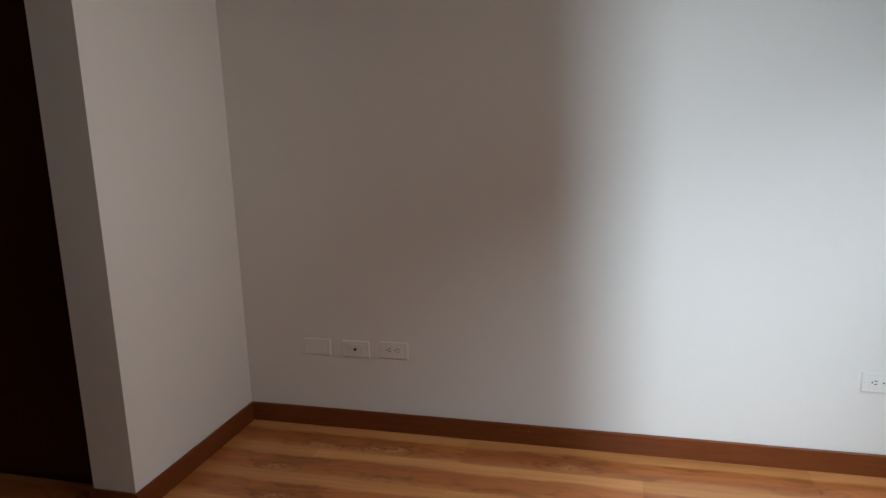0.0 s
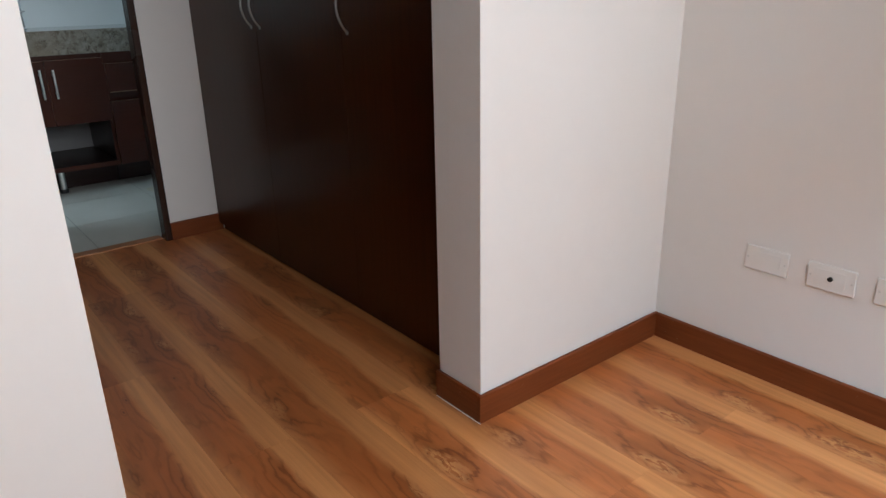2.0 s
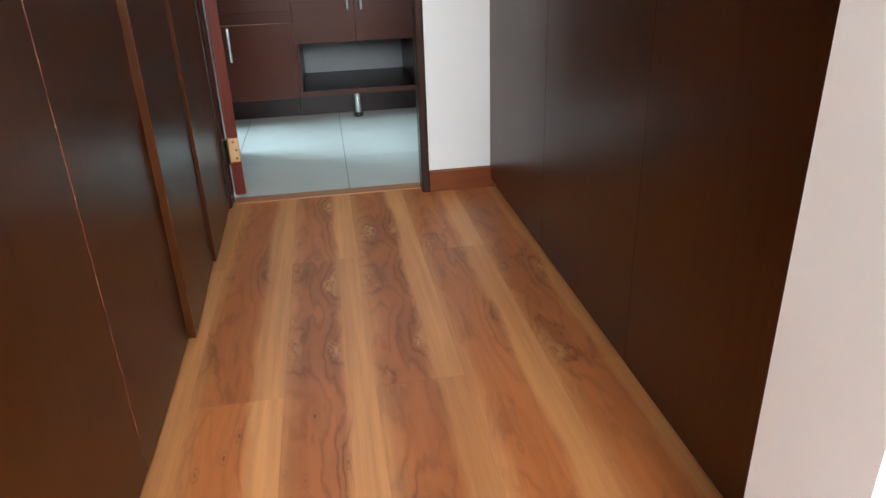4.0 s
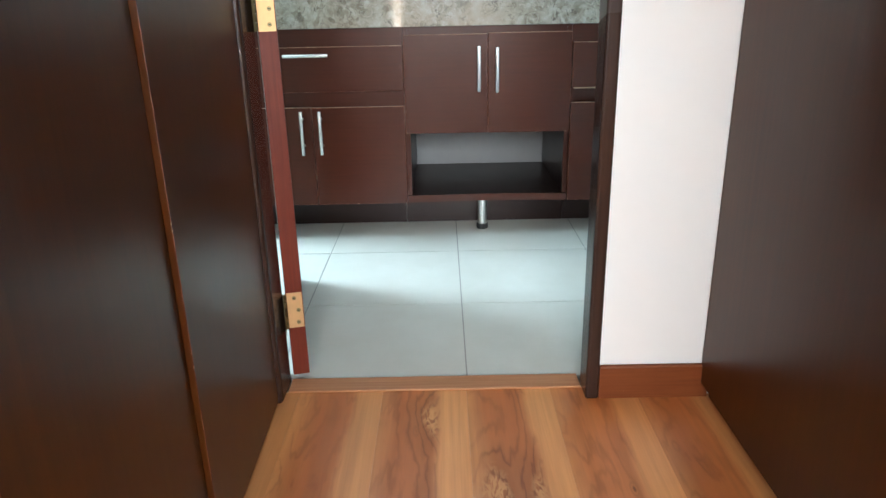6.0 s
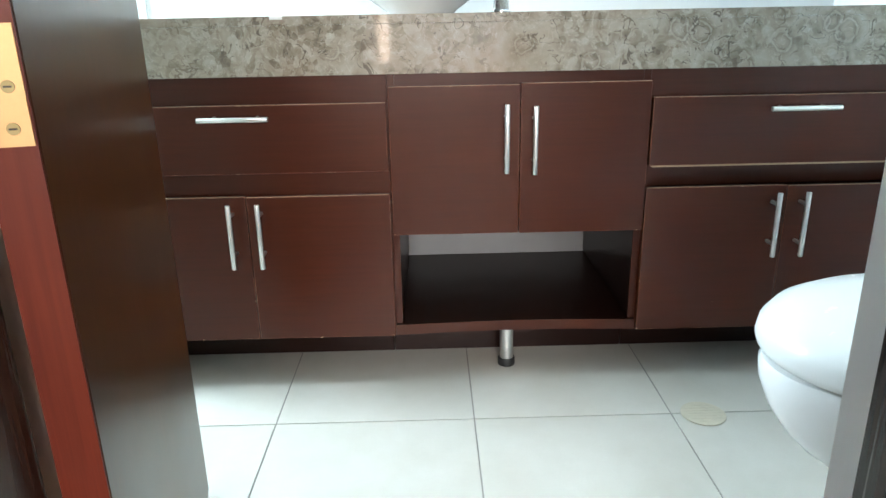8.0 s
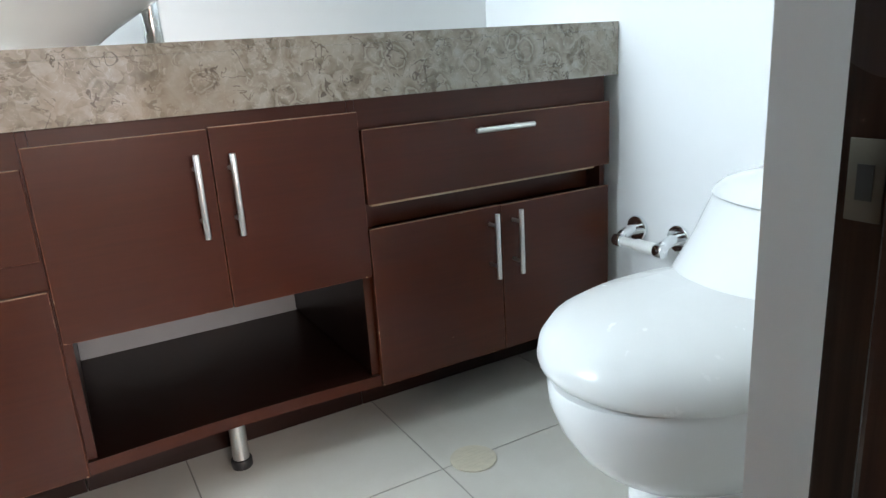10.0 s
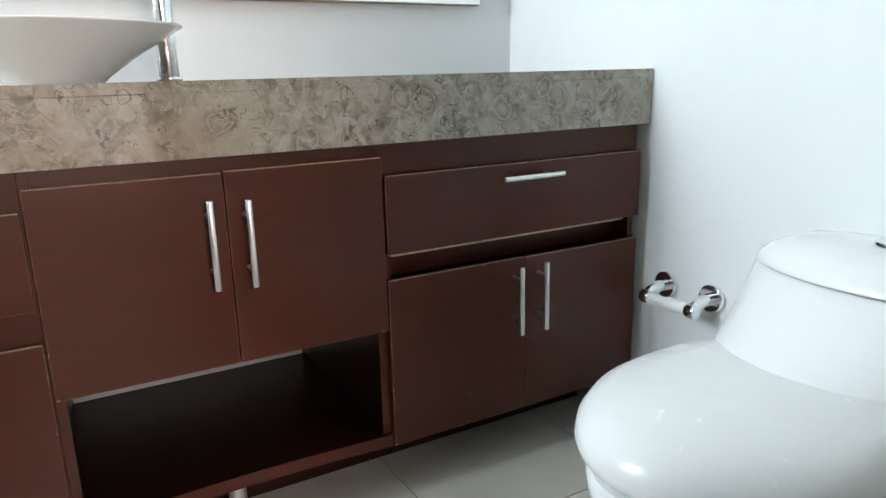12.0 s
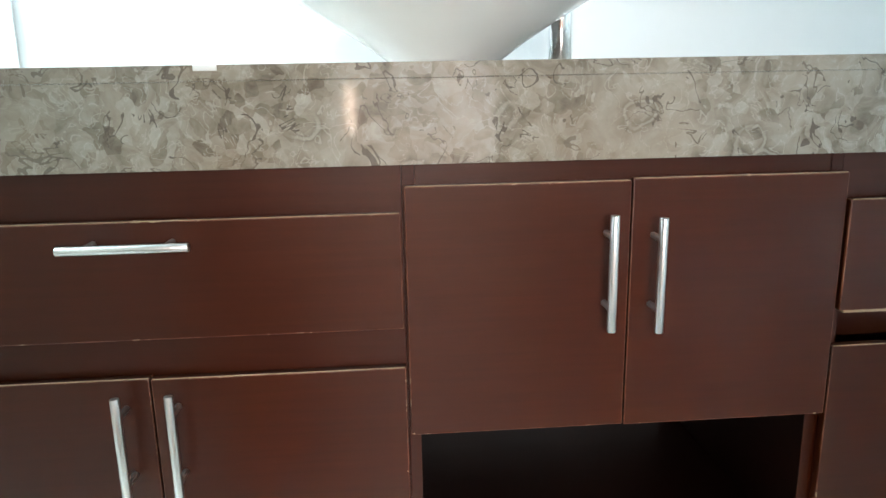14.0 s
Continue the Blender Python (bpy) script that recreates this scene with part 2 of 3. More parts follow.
M_WALL = wall_paint("white_wall_paint", (0.80, 0.785, 0.76))
M_BATHWALL = wall_paint("bathroom_wall_paint", (0.82, 0.825, 0.82))
# beige picked for unseen walls, so that less light bounces onto the vanity
M_LOW_BOUNCE = wall_paint("beige_low_bounce_paint", (0.36, 0.325, 0.275))
M_CEIL = wall_paint("ceiling_paint", (0.82, 0.82, 0.81))
M_PLANK = plank_wood()
M_DARK = lacquered_wood("dark_lacquered_wood", (0.049, 0.0132, 0.0018), (0.072, 0.0206, 0.0028), 0.30, (70, 70, 2), spec=0.23)
M_FRAME = lacquered_wood("door_frame_wood", (0.026, 0.013, 0.009), (0.055, 0.026, 0.017), 0.26, (80, 80, 2.5))
M_VANITY = lacquered_wood("vanity_wood", (0.045, 0.0078, 0.0019), (0.061, 0.0112, 0.0028), 0.31, (6, 120, 120), spec=0.28)
# darker copy of the vanity wood, with the shade put into its colour
M_VANITY_SHADED = lacquered_wood("vanity_wood_shaded", (0.013, 0.0037, 0.0022), (0.020, 0.0058, 0.0034), 0.30, (9, 120, 120))
M_EDGE = lacquered_wood("door_edge_wood", (0.12, 0.017, 0.007), (0.18, 0.029, 0.011), 0.45, (120, 120, 4))
M_BASE = lacquered_wood("skirting_wood", (0.135, 0.034, 0.009), (0.21, 0.060, 0.017), 0.36, (6, 6, 150), 0.76)
M_THRESH = lacquered_wood("threshold_wood", (0.36, 0.15, 0.065), (0.52, 0.25, 0.12), 0.4, (5, 140, 140))


def worn_edge():
    """Lacquer rubbed thin along an edge: reddish brown, with pale bare spots."""
    k = Mat("worn_lacquer_edge", 0.45, spec=0.4)
    rub = k.ramp(k.noise(k.pos(), 26, 4, 0.65), [(0.42, (0.075, 0.018, 0.007)), (0.58, (0.17, 0.055, 0.026))])
    bare = k.ramp(k.noise(k.pos(), 70, 3, 0.6), [(0.63, (0, 0, 0)), (0.70, (1, 1, 1))])
    k.colour(k.mix(bare, rub, (0.40, 0.27, 0.18)))
    return k.m


M_WORN = worn_edge()
M_RAW = plain("raw_chipboard_edge", (0.42, 0.29, 0.18), 0.7, vary=0.25, scale=160)
M_BACK = plain("grey_back_board", (0.30, 0.30, 0.30), 0.6, vary=0.1, scale=14)
M_STONE = fossil_stone()
M_TILE = floor_tile()
M_GROUT = plain("grey_grout", (0.30, 0.28, 0.25), 0.85, vary=0.25, scale=60)
M_SUB = plain("dark_subfloor", (0.06, 0.035, 0.02), 0.8, vary=0.2)
M_CERAMIC = plain("white_glazed_ceramic", (0.84, 0.84, 0.83), 0.09, vary=0.01)
M_SEAT = plain("white_seat_plastic", (0.82, 0.82, 0.80), 0.26, vary=0.015)
M_PLASTIC = plain("white_switch_plastic", (0.80, 0.795, 0.77), 0.35, vary=0.02)
M_SLOT = plain("dark_slot", (0.02, 0.018, 0.016), 0.6)
M_CHROME = plain("polished_chrome", (0.84, 0.86, 0.87), 0.13, 1.0, 0.03)
M_STEEL = brushed("brushed_steel", (0.74, 0.74, 0.72), 0.32)
M_NICKEL = brushed("aged_satin_nickel", (0.40, 0.375, 0.34), 0.38)
M_STRIKE = plain("dull_strike_metal", (0.13, 0.115, 0.09), 0.5, 0.8, 0.2, 90)
M_BRASS = plain("brass", (0.66, 0.42, 0.20), 0.5, 0.7, 0.12, 90)
M_OLDBRASS = plain("tarnished_brass", (0.26, 0.22, 0.11), 0.45, 1.0, 0.2, 90)
M_RUBBER = plain("black_rubber", (0.02, 0.02, 0.02), 0.5)
M_DRAIN = plain("cream_plastic_drain", (0.60, 0.54, 0.42), 0.4, vary=0.15, scale=70)
M_ALU = plain("white_aluminium", (0.7, 0.7, 0.7), 0.4, 0.0, 0.05)

k = Mat("mirror_silver", 0.02, 1.0)
k.colour((0.9, 0.92, 0.91))
M_MIRROR = k.m
k = Mat("clear_glass", 0.02)
k.b.inputs["Transmission Weight"].default_value = 1.0
k.b.inputs["IOR"].default_value = 1.05
k.colour((0.93, 0.985, 0.97))
M_GLASS = k.m

# ---- building helpers ----
ORIGIN = {}


def thing(name, at, label="", category="", group="", kind=""):
    ob = new(name)
    ob.location = at
    ob.empty_display_size = 0.05
    ORIGIN[ob] = Vector(at)
    return tagged(ob, label, category, group, kind)


def to_mesh(name, bm, material, smooth):
    me = bpy.data.meshes.new(name)
    bm.normal_update()
    bm.to_mesh(me)
    bm.free()
    me.materials.append(material)
    if smooth:
        me.polygons.foreach_set("use_smooth", [True] * len(me.polygons))
        me.set_sharp_from_angle(angle=radians(38))
        flat = [p.index for p in me.polygons if p.area > 0.0016]
        for i in flat:
            me.polygons[i].use_smooth = False
    return me


def part(name, bm, material, parent, label="", smooth=True):
    """Links a bmesh, given in world coordinates, as one mesh object under a thing or part."""
    o = ORIGIN[parent]
    bmesh.ops.translate(bm, verts=bm.verts, vec=-o)
    ob = new(name, to_mesh(name, bm, material, smooth))
    ob.parent = parent
    ORIGIN[ob] = o
    return tagged(ob, label)


def solid(name, bm, material, label="", category="", kind="", smooth=True):
    """A top-level mesh with its origin at the middle of its base."""
    xs = [v.co for v in bm.verts]
    o = Vector((sum(v.x for v in xs) / len(xs), sum(v.y for v in xs) / len(xs), min(v.z for v in xs)))
    bmesh.ops.translate(bm, verts=bm.verts, vec=-o)
    ob = new(name, to_mesh(name, bm, material, smooth))
    ob.location = o
    ORIGIN[ob] = o
    return tagged(ob, label, category, "", kind)


def box(x0, x1, y0, y1, z0, z1, bevel=0.0, seg=2, bm=None):
    b = bmesh.new()
    bmesh.ops.create_cube(b, size=1.0)
    for v in b.verts:
        v.co = Vector((x0 + (v.co.x + 0.5) * (x1 - x0), y0 + (v.co.y + 0.5) * (y1 - y0), z0 + (v.co.z + 0.5) * (z1 - z0)))
    if bevel:
        bmesh.ops.bevel(b, geom=b.edges[:], offset=bevel, segments=seg, profile=0.5, affect="EDGES")
    return merged(bm, b)


def merged(bm, b):
    if bm is None:
        return b
    me = bpy.data.meshes.new("tmp")
    b.to_mesh(me)
    b.free()
    bm.from_mesh(me)
    bpy.data.meshes.remove(me)
    return bm


def rod(p, q, r, n=16, bm=None, r2=None, bevel=0.0):
    """A cylinder or cone from p to q."""
    p, q = Vector(p), Vector(q)
    b = bmesh.new()
    bmesh.ops.create_cone(b, cap_ends=True, segments=n, radius1=r, radius2=r if r2 is None else r2, depth=(q - p).length)
    if bevel:
        rims = [e for e in b.edges if abs(e.verts[0].co.z - e.verts[1].co.z) < 1e-6]
        bmesh.ops.bevel(b, geom=rims, offset=bevel, segments=2, profile=0.5, affect="EDGES")
    turn = Vector((0, 0, 1)).rotation_difference(q - p).to_matrix().to_4x4()
    bmesh.ops.transform(b, matrix=Matrix.Translation((p + q) / 2) @ turn, verts=b.verts)
    return merged(bm, b)


def tube(points, r, n=10, bm=None):
    """A round bar along a line of points."""
    b = bmesh.new()
    pts = [Vector(p) for p in points]
    rings = []
    for i, p in enumerate(pts):
        d = (pts[min(i + 1, len(pts) - 1)] - pts[max(i - 1, 0)]).normalized()
        side = d.cross(Vector((0, 1, 0.01))).normalized()
        up = side.cross(d)
        rings.append([b.verts.new(p + r * (math.cos(2 * math.pi * j / n) * side + math.sin(2 * math.pi * j / n) * up)) for j in range(n)])
    for a, c in zip(rings, rings[1:]):
        for j in range(n):
            b.faces.new((a[j], a[(j + 1) % n], c[(j + 1) % n], c[j]))
    b.faces.new(rings[0][::-1])
    b.faces.new(rings[-1])
    bmesh.ops.recalc_face_normals(b, faces=b.faces)
    return merged(bm, b)


def lathe(profile, centre, n=48):
    """Turns (radius, z) pairs round a vertical axis."""
    b = bmesh.new()
    rings = []
    for r, z in profile:
        if r < 1e-5:
            rings.append([b.verts.new((centre[0], centre[1], z))])
        else:
            rings.append([b.verts.new((centre[0] + r * math.cos(2 * math.pi * j / n), centre[1] + r * math.sin(2 * math.pi * j / n), z)) for j in range(n)])
    for a, c in zip(rings, rings[1:]):
        for j in range(n):
            i = (j + 1) % n
            quad = [a[j % len(a)], a[i % len(a)], c[i % len(c)], c[j % len(c)]]
            face = [v for s, v in enumerate(quad) if v not in quad[:s]]
            b.faces.new(face)
    bmesh.ops.recalc_face_normals(b, faces=b.faces)
    return b


def loft(rings, n=40, power=2.3):
    """Rounded outlines (front x, back x, middle y, half width, z), stacked and closed. The front is towards -x."""
    b = bmesh.new()
    rows = []
    for fx, bx, cy, hw, z in rings:
        # the widest place lies a little behind the middle
        wx = fx + 0.56 * (bx - fx)
        row = []
        for j in range(n):
            a = 2 * math.pi * j / n
            c, s = math.cos(a), math.sin(a)
            p = 2.0 if c < 0 else power * 1.6
            cc = math.copysign(abs(c) ** (2 / p), c)
            ss = math.copysign(abs(s) ** (2 / p), s)
            row.append(b.verts.new((wx + cc * ((wx - fx) if c < 0 else (bx - wx)), cy + ss * hw, z)))
        rows.append(row)
    for a, c in zip(rows, rows[1:]):
        for j in range(n):
            b.faces.new((a[j], a[(j + 1) % n], c[(j + 1) % n], c[j]))
    b.faces.new(rows[0][::-1])
    b.faces.new(rows[-1])
    bmesh.ops.recalc_face_normals(b, faces=b.faces)
    return b


# ---- the shell ----
H = 2.40
XE, XEB = 1.25, 1.21          # east walls of the bedroom and of the bathroom
YP, YC = -1.976, -1.812       # south and north faces of the piers
YB = 1.722                    # wall behind the vanity
YS, XW = -4.75, -3.0          # far walls of the bedroom


def wall(name, *a, mat=None, label="white painted plaster wall"):
    return solid(name, box(*a), mat or M_WALL, label, "wall", "structure", smooth=False)


wall("wall_east", XE, XE + 0.12, YS - 0.12, 0.0, 0, H)
wall("wall_pier_right", 0.507, XE, YP, YC, 0, H, label="white painted pier beside the wardrobe")
wall("wall_pier_left", XW, -0.333, YP, YC, 0, H, label="white painted pier beside the wardrobe")
wall("wall_closet_back", -1.02, -0.92, YC, 0.0, 0, H)
bm = box(0.392, XE + 0.12, 0.0, 0.092, 0, H)
box(0.402, XE + 0.12, 0.092, 0.157, 0, H, bm=bm)
solid("wall_door_right", bm, M_WALL, "narrow white wall beside the bathroom door", "wall", "structure", smooth=False)
# out of view; its darker colour holds back light from the left doors
wall("wall_door_left", -2.07, -0.352, 0.0, 0.128, 0, H, mat=M_LOW_BOUNCE, label="unseen wall behind the open door, beige to cut bounce light")
wall("wall_door_head", -0.352, 0.392, 0.0, 0.128, 2.07, H)
# unseen wall added to block the west light and give its soft edge
wall("wall_light_stop", -1.52, -1.40, -3.27, YP, 0, H)
# bedroom south wall with its window opening and an added low reflection slot
WX0, WX1, WZ0, WZ1 = -1.2, 1.05, 1.3, 2.35
bm = box(XW - 0.12, WX0, YS - 0.12, YS, 0, H)
box(WX1, XE, YS - 0.12, YS, 0, H, bm=bm)
box(WX0, -0.52, YS - 0.12, YS, 0, WZ0, bm=bm)
box(-0.36, WX1, YS - 0.12, YS, 0, WZ0, bm=bm)
box(-0.52, -0.36, YS - 0.12, YS, 0, 0.42, bm=bm)
box(-0.52, -0.36, YS - 0.12, YS, 0.91, WZ0, bm=bm)
box(WX0, WX1, YS - 0.12, YS, WZ1, H, bm=bm)
solid("wall_south", bm, M_WALL, "white painted plaster wall with a window", "wall", "structure", smooth=False)
# bedroom west wall, unseen, with a narrow window added to shape the light
bm = box(XW - 0.12, XW, YS, -3.28, 0, H)
box(XW - 0.12, XW, -3.05, YC, 0, H, bm=bm)
box(XW - 0.12, XW, -3.28, -3.05, 0, 0.3, bm=bm)
box(XW - 0.12, XW, -3.28, -3.05, 2.3, H, bm=bm)
solid("wall_west", bm, M_WALL, "unseen white plaster wall with a narrow window added for light", "wall", "structure", smooth=False)
# bathroom
wall("wall_bath_back", -2.07, XEB + 0.12, YB, YB + 0.12, 0, H, mat=M_BATHWALL, label="white painted wall behind the vanity")
wall("wall_bath_east", XEB, XEB + 0.12, 0.128, YB, 0, H, mat=M_BATHWALL, label="white painted wall behind the toilet")
# unseen west wall, also toned down to weaken the bounced light
bm = box(-2.07, -1.95, 0.128, 0.96, 0, H)
box(-2.07, -1.95, 1.60, YB, 0, H, bm=bm)
box(-2.07, -1.95, 0.96, 1.60, 0, 1.28, bm=bm)
box(-2.07, -1.95, 0.96, 1.60, 2.16, H, bm=bm)
solid("wall_bath_west", bm, M_LOW_BOUNCE, "unseen bathroom wall with a window, beige to cut bounce light", "wall", "structure", smooth=False)
solid("ceiling_bedroom", box(XW - 0.12, XE + 0.12, YS - 0.12, 0.128, H, H + 0.1), M_CEIL, "white painted ceiling", "ceiling", "structure", smooth=False)
solid("ceiling_bathroom", box(-2.07, XEB + 0.12, 0.128, YB + 0.12, H, H + 0.1), M_CEIL, "white painted ceiling", "ceiling", "structure", smooth=False)


def window(name, x0, x1, y0, y1, z0, z1, along, panes):
    """A white frame with mullions and glass. along: 'x' or 'y', the way the window runs."""
    w = thing(name, ((x0 + x1) / 2, (y0 + y1) / 2, z0), "white aluminium window with clear panes", "window", kind="structure")
    t = 0.045

    def bar(a0, a1, c0, c1):
        return box(a0, a1, y0, y1, c0, c1, 0.004) if along == "x" else box(x0, x1, a0, a1, c0, c1, 0.004)
    s0, s1 = (x0, x1) if along == "x" else (y0, y1)
    for a in ((s0, s0 + t, z0, z1), (s1 - t, s1, z0, z1), (s0 + t, s1 - t, z0, z0 + t), (s0 + t, s1 - t, z1 - t, z1)):
        part("window_frame", bar(*a), M_ALU, w)
    step = (s1 - s0) / panes
    for i in range(1, panes):
        part("mullion", bar(s0 + i * step - 0.02, s0 + i * step + 0.02, z0 + t, z1 - t), M_ALU, w)
    for i in range(panes):
        a0, a1 = s0 + i * step + 0.01, s0 + (i + 1) * step - 0.01
        ym, xm = (y0 + y1) / 2, (x0 + x1) / 2
        g = box(a0, a1, ym - 0.003, ym + 0.003, z0 + 0.02, z1 - 0.02) if along == "x" else box(xm - 0.003, xm + 0.003, a0, a1, z0 + 0.02, z1 - 0.02)
        part("pane", g, M_GLASS, w, smooth=False).visible_shadow = False


window("window_1", WX0, WX1, YS - 0.11, YS - 0.06, WZ0, WZ1, "x", 3)
# added slot window, sized for the penumbra on the east wall
window("added_window_2", XW - 0.11, XW - 0.06, -3.28, -3.05, 0.3, 2.3, "y", 1)
# unseen slot added round the lamp that the stone reflects
window("reflection_window_4", -0.52, -0.36, YS - 0.11, YS - 0.06, 0.42, 0.91, "x", 1)
window("window_3", -2.06, -2.01, 0.96, 1.60, 1.28, 2.16, "y", 2)

# ---- skirting boards ----


def skirting(name, x0, x1, y0, y1, label="reddish brown wooden skirting board"):
    bm = box(x0, x1, y0, y1, 0, 0.08)
    tops = [e for e in bm.edges if min(v.co.z for v in e.verts) > 0.07]
    bmesh.ops.bevel(bm, geom=tops, offset=0.0055, segments=3, profile=0.5, affect="EDGES")
    return solid(name, bm, M_BASE, label, "skirting board", "structure")


skirting("baseboard_east", XE - 0.012, XE, YS, YP - 0.0125)
skirting("baseboard_pier_south", 0.4955, XE, YP - 0.012, YP)
skirting("baseboard_pier_west", 0.4955, 0.507, YP + 0.0005, YC + 0.004)
solid("trim_filler_pier", box(0.4932, 0.4953, YP - 0.014, YC + 0.003, 0.0002, 0.0022, 0.0006), M_WALL, "thin pale filler line along the skirting", "filler line", "structure")
skirting("baseboard_left_pier_south", -1.39, -0.335, YP - 0.012, YP)
skirting("baseboard_door_wall", 0.3925, 0.633, -0.012, 0.0)
skirting("baseboard_south", XW, XE - 0.013, YS, YS + 0.012)
bm = box(XEB - 0.009, XEB, 0.128, YB, 0, 0.075, 0.002)
solid("baseboard_bath_east", bm, M_TILE, "beige porcelain tile skirting", "skirting board", "structure")

# ---- wardrobes ----


def bow_handle(parent, x, y, z0, z1, out):
    """A thin arched pull that stands out from the face at x by out."""
    pts = []
    for i in range(13):
        f = i / 12
        pts.append((x + out * math.sin(math.pi * f) ** 0.75, y, z0 + (z1 - z0) * f))
    bm = tube(pts, 0.0038, 10)
    for z in (z0, z1):
        rod((x - 0.0, y, z), (x + out * 0.12, y, z), 0.0065, 12, bm)
    return part("handle", bm, M_NICKEL, parent, "thin arched steel handle")


def rub_edges(ob, narrow=0.0012):
    """Gives the narrow rounded edges of a board the worn finish."""
    ob.data.materials.append(M_WORN)
    for f in ob.data.polygons:
        if f.area < narrow:
            f.material_index = 1
    return ob


def wardrobe_right():
    y0, y1, x = YC, -0.0005, 0.617
    w = thing("wardrobe", (0.95, (y0 + y1) / 2, 0), "tall built-in dark brown lacquered wardrobe with arched handles", "wardrobe")
    part("body", box(x + 0.024, XE - 0.004, y0 + 0.002, y1 - 0.002, 0.04, H - 0.004), M_DARK, w)
    part("plinth", box(0.637, 0.655, y0 + 0.002, y1 - 0.013, 0.0, 0.036, 0.002), M_DARK, w)
    seams = (y0 + 0.002, -1.232, -0.640, y1 - 0.004)
    for i, (a, b) in enumerate(zip(seams, seams[1:])):
        d = part("door", box(x, x + 0.02, a + 0.0005, b - 0.0005, 0.036, 2.36, 0.0008), M_DARK, w)
        hy = (b - 0.035, b - 0.035, a + 0.035)[i]
        bow_handle(d, x, hy, 0.93, 1.08, -0.034)


def wardrobe_left():
    x = -0.318
    w = thing("wardrobe", (-0.62, YC / 2, 0), "tall built-in dark brown lacquered wardrobe with uneven doors", "wardrobe")
    part("body", box(-0.915, x - 0.024, YC + 0.002, -0.025, 0.02, H - 0.004), M_DARK, w)
    part("side_post", box(x - 0.03, x + 0.002, YC + 0.001, YC + 0.034, 0.0, H - 0.004, 0.002), M_DARK, w)
    part("plinth", box(x - 0.03, x - 0.018, YC + 0.035, -0.03, 0.0, 0.012), M_DARK, w)
    doors = ((YC + 0.037, -1.352, 0.0, 0.0), (-1.350, -0.902, 0.001, 0.0), (-0.900, -0.472, 0.017, 0.002), (-0.470, -0.018, 0.011, 0.0))
    for i, (a, b, proud_a, proud_b) in enumerate(doors):
        bm = box(x - 0.018, x, a, b, 0.012, 2.36, 0.0009)
        for v in bm.verts:
            f = (v.co.y - a) / (b - a)
            v.co.x += proud_a * (1 - f) + proud_b * f
        d = rub_edges(part("door", bm, M_DARK, w, "door standing slightly proud" if proud_a > 0.005 else ""), 0.004)
        if i == 3:
            f = 0.16
            bow_handle(d, x + proud_a * (1 - f) + proud_b * f, a + f * (b - a), 0.872, 1.02, 0.034)


wardrobe_right()
wardrobe_left()

# ---- bathroom door ----


def door_frame():
    f = thing("door_frame", (0.02, 0.03, 0), "dark brown wooden frame of the bathroom door", "door frame", kind="structure")
    # a rounded casing, then the jamb lining with a rebate
    part("jamb", box(0.3625, 0.3915, -0.016, 0.054, 0, 2.06, 0.006, 3), M_FRAME, f)
    part("rebate", box(0.3835, 0.3915, 0.0535, 0.092, 0, 2.06, 0.001), M_FRAME, f)
    part("jamb", box(-0.351, -0.309, -0.016, 0.085, 0, 2.06, 0.010, 3), M_FRAME, f)
    part("head", box(-0.308, 0.3615, -0.016, 0.045, 2.03, 2.069, 0.006, 3), M_FRAME, f)
    s = part("strike_plate", box(0.3824, 0.3838, 0.064, 0.086, 0.725, 0.775, 0.0004), M_STRIKE, f, "scratched steel strike plate")
    part("latch_hole", box(0.3818, 0.3826, 0.070, 0.080, 0.738, 0.760), M_SLOT, s)
    part("reveal", box(-0.3515, -0.323, 0.0855, 0.1275, 0, 2.06, 0.002), M_WALL, f, "white painted reveal behind the frame")
    part("caulk_bead", box(0.3918, 0.3972, -0.0042, -0.0002, 0.081, 2.06, 0.0012), M_WALL, f, "uneven white filler line beside the frame")
    part("threshold", box(-0.3085, 0.3620, 0.033, 0.0915, 0.0, 0.0055, 0.002), M_THRESH, f, "pale brown wooden threshold strip")


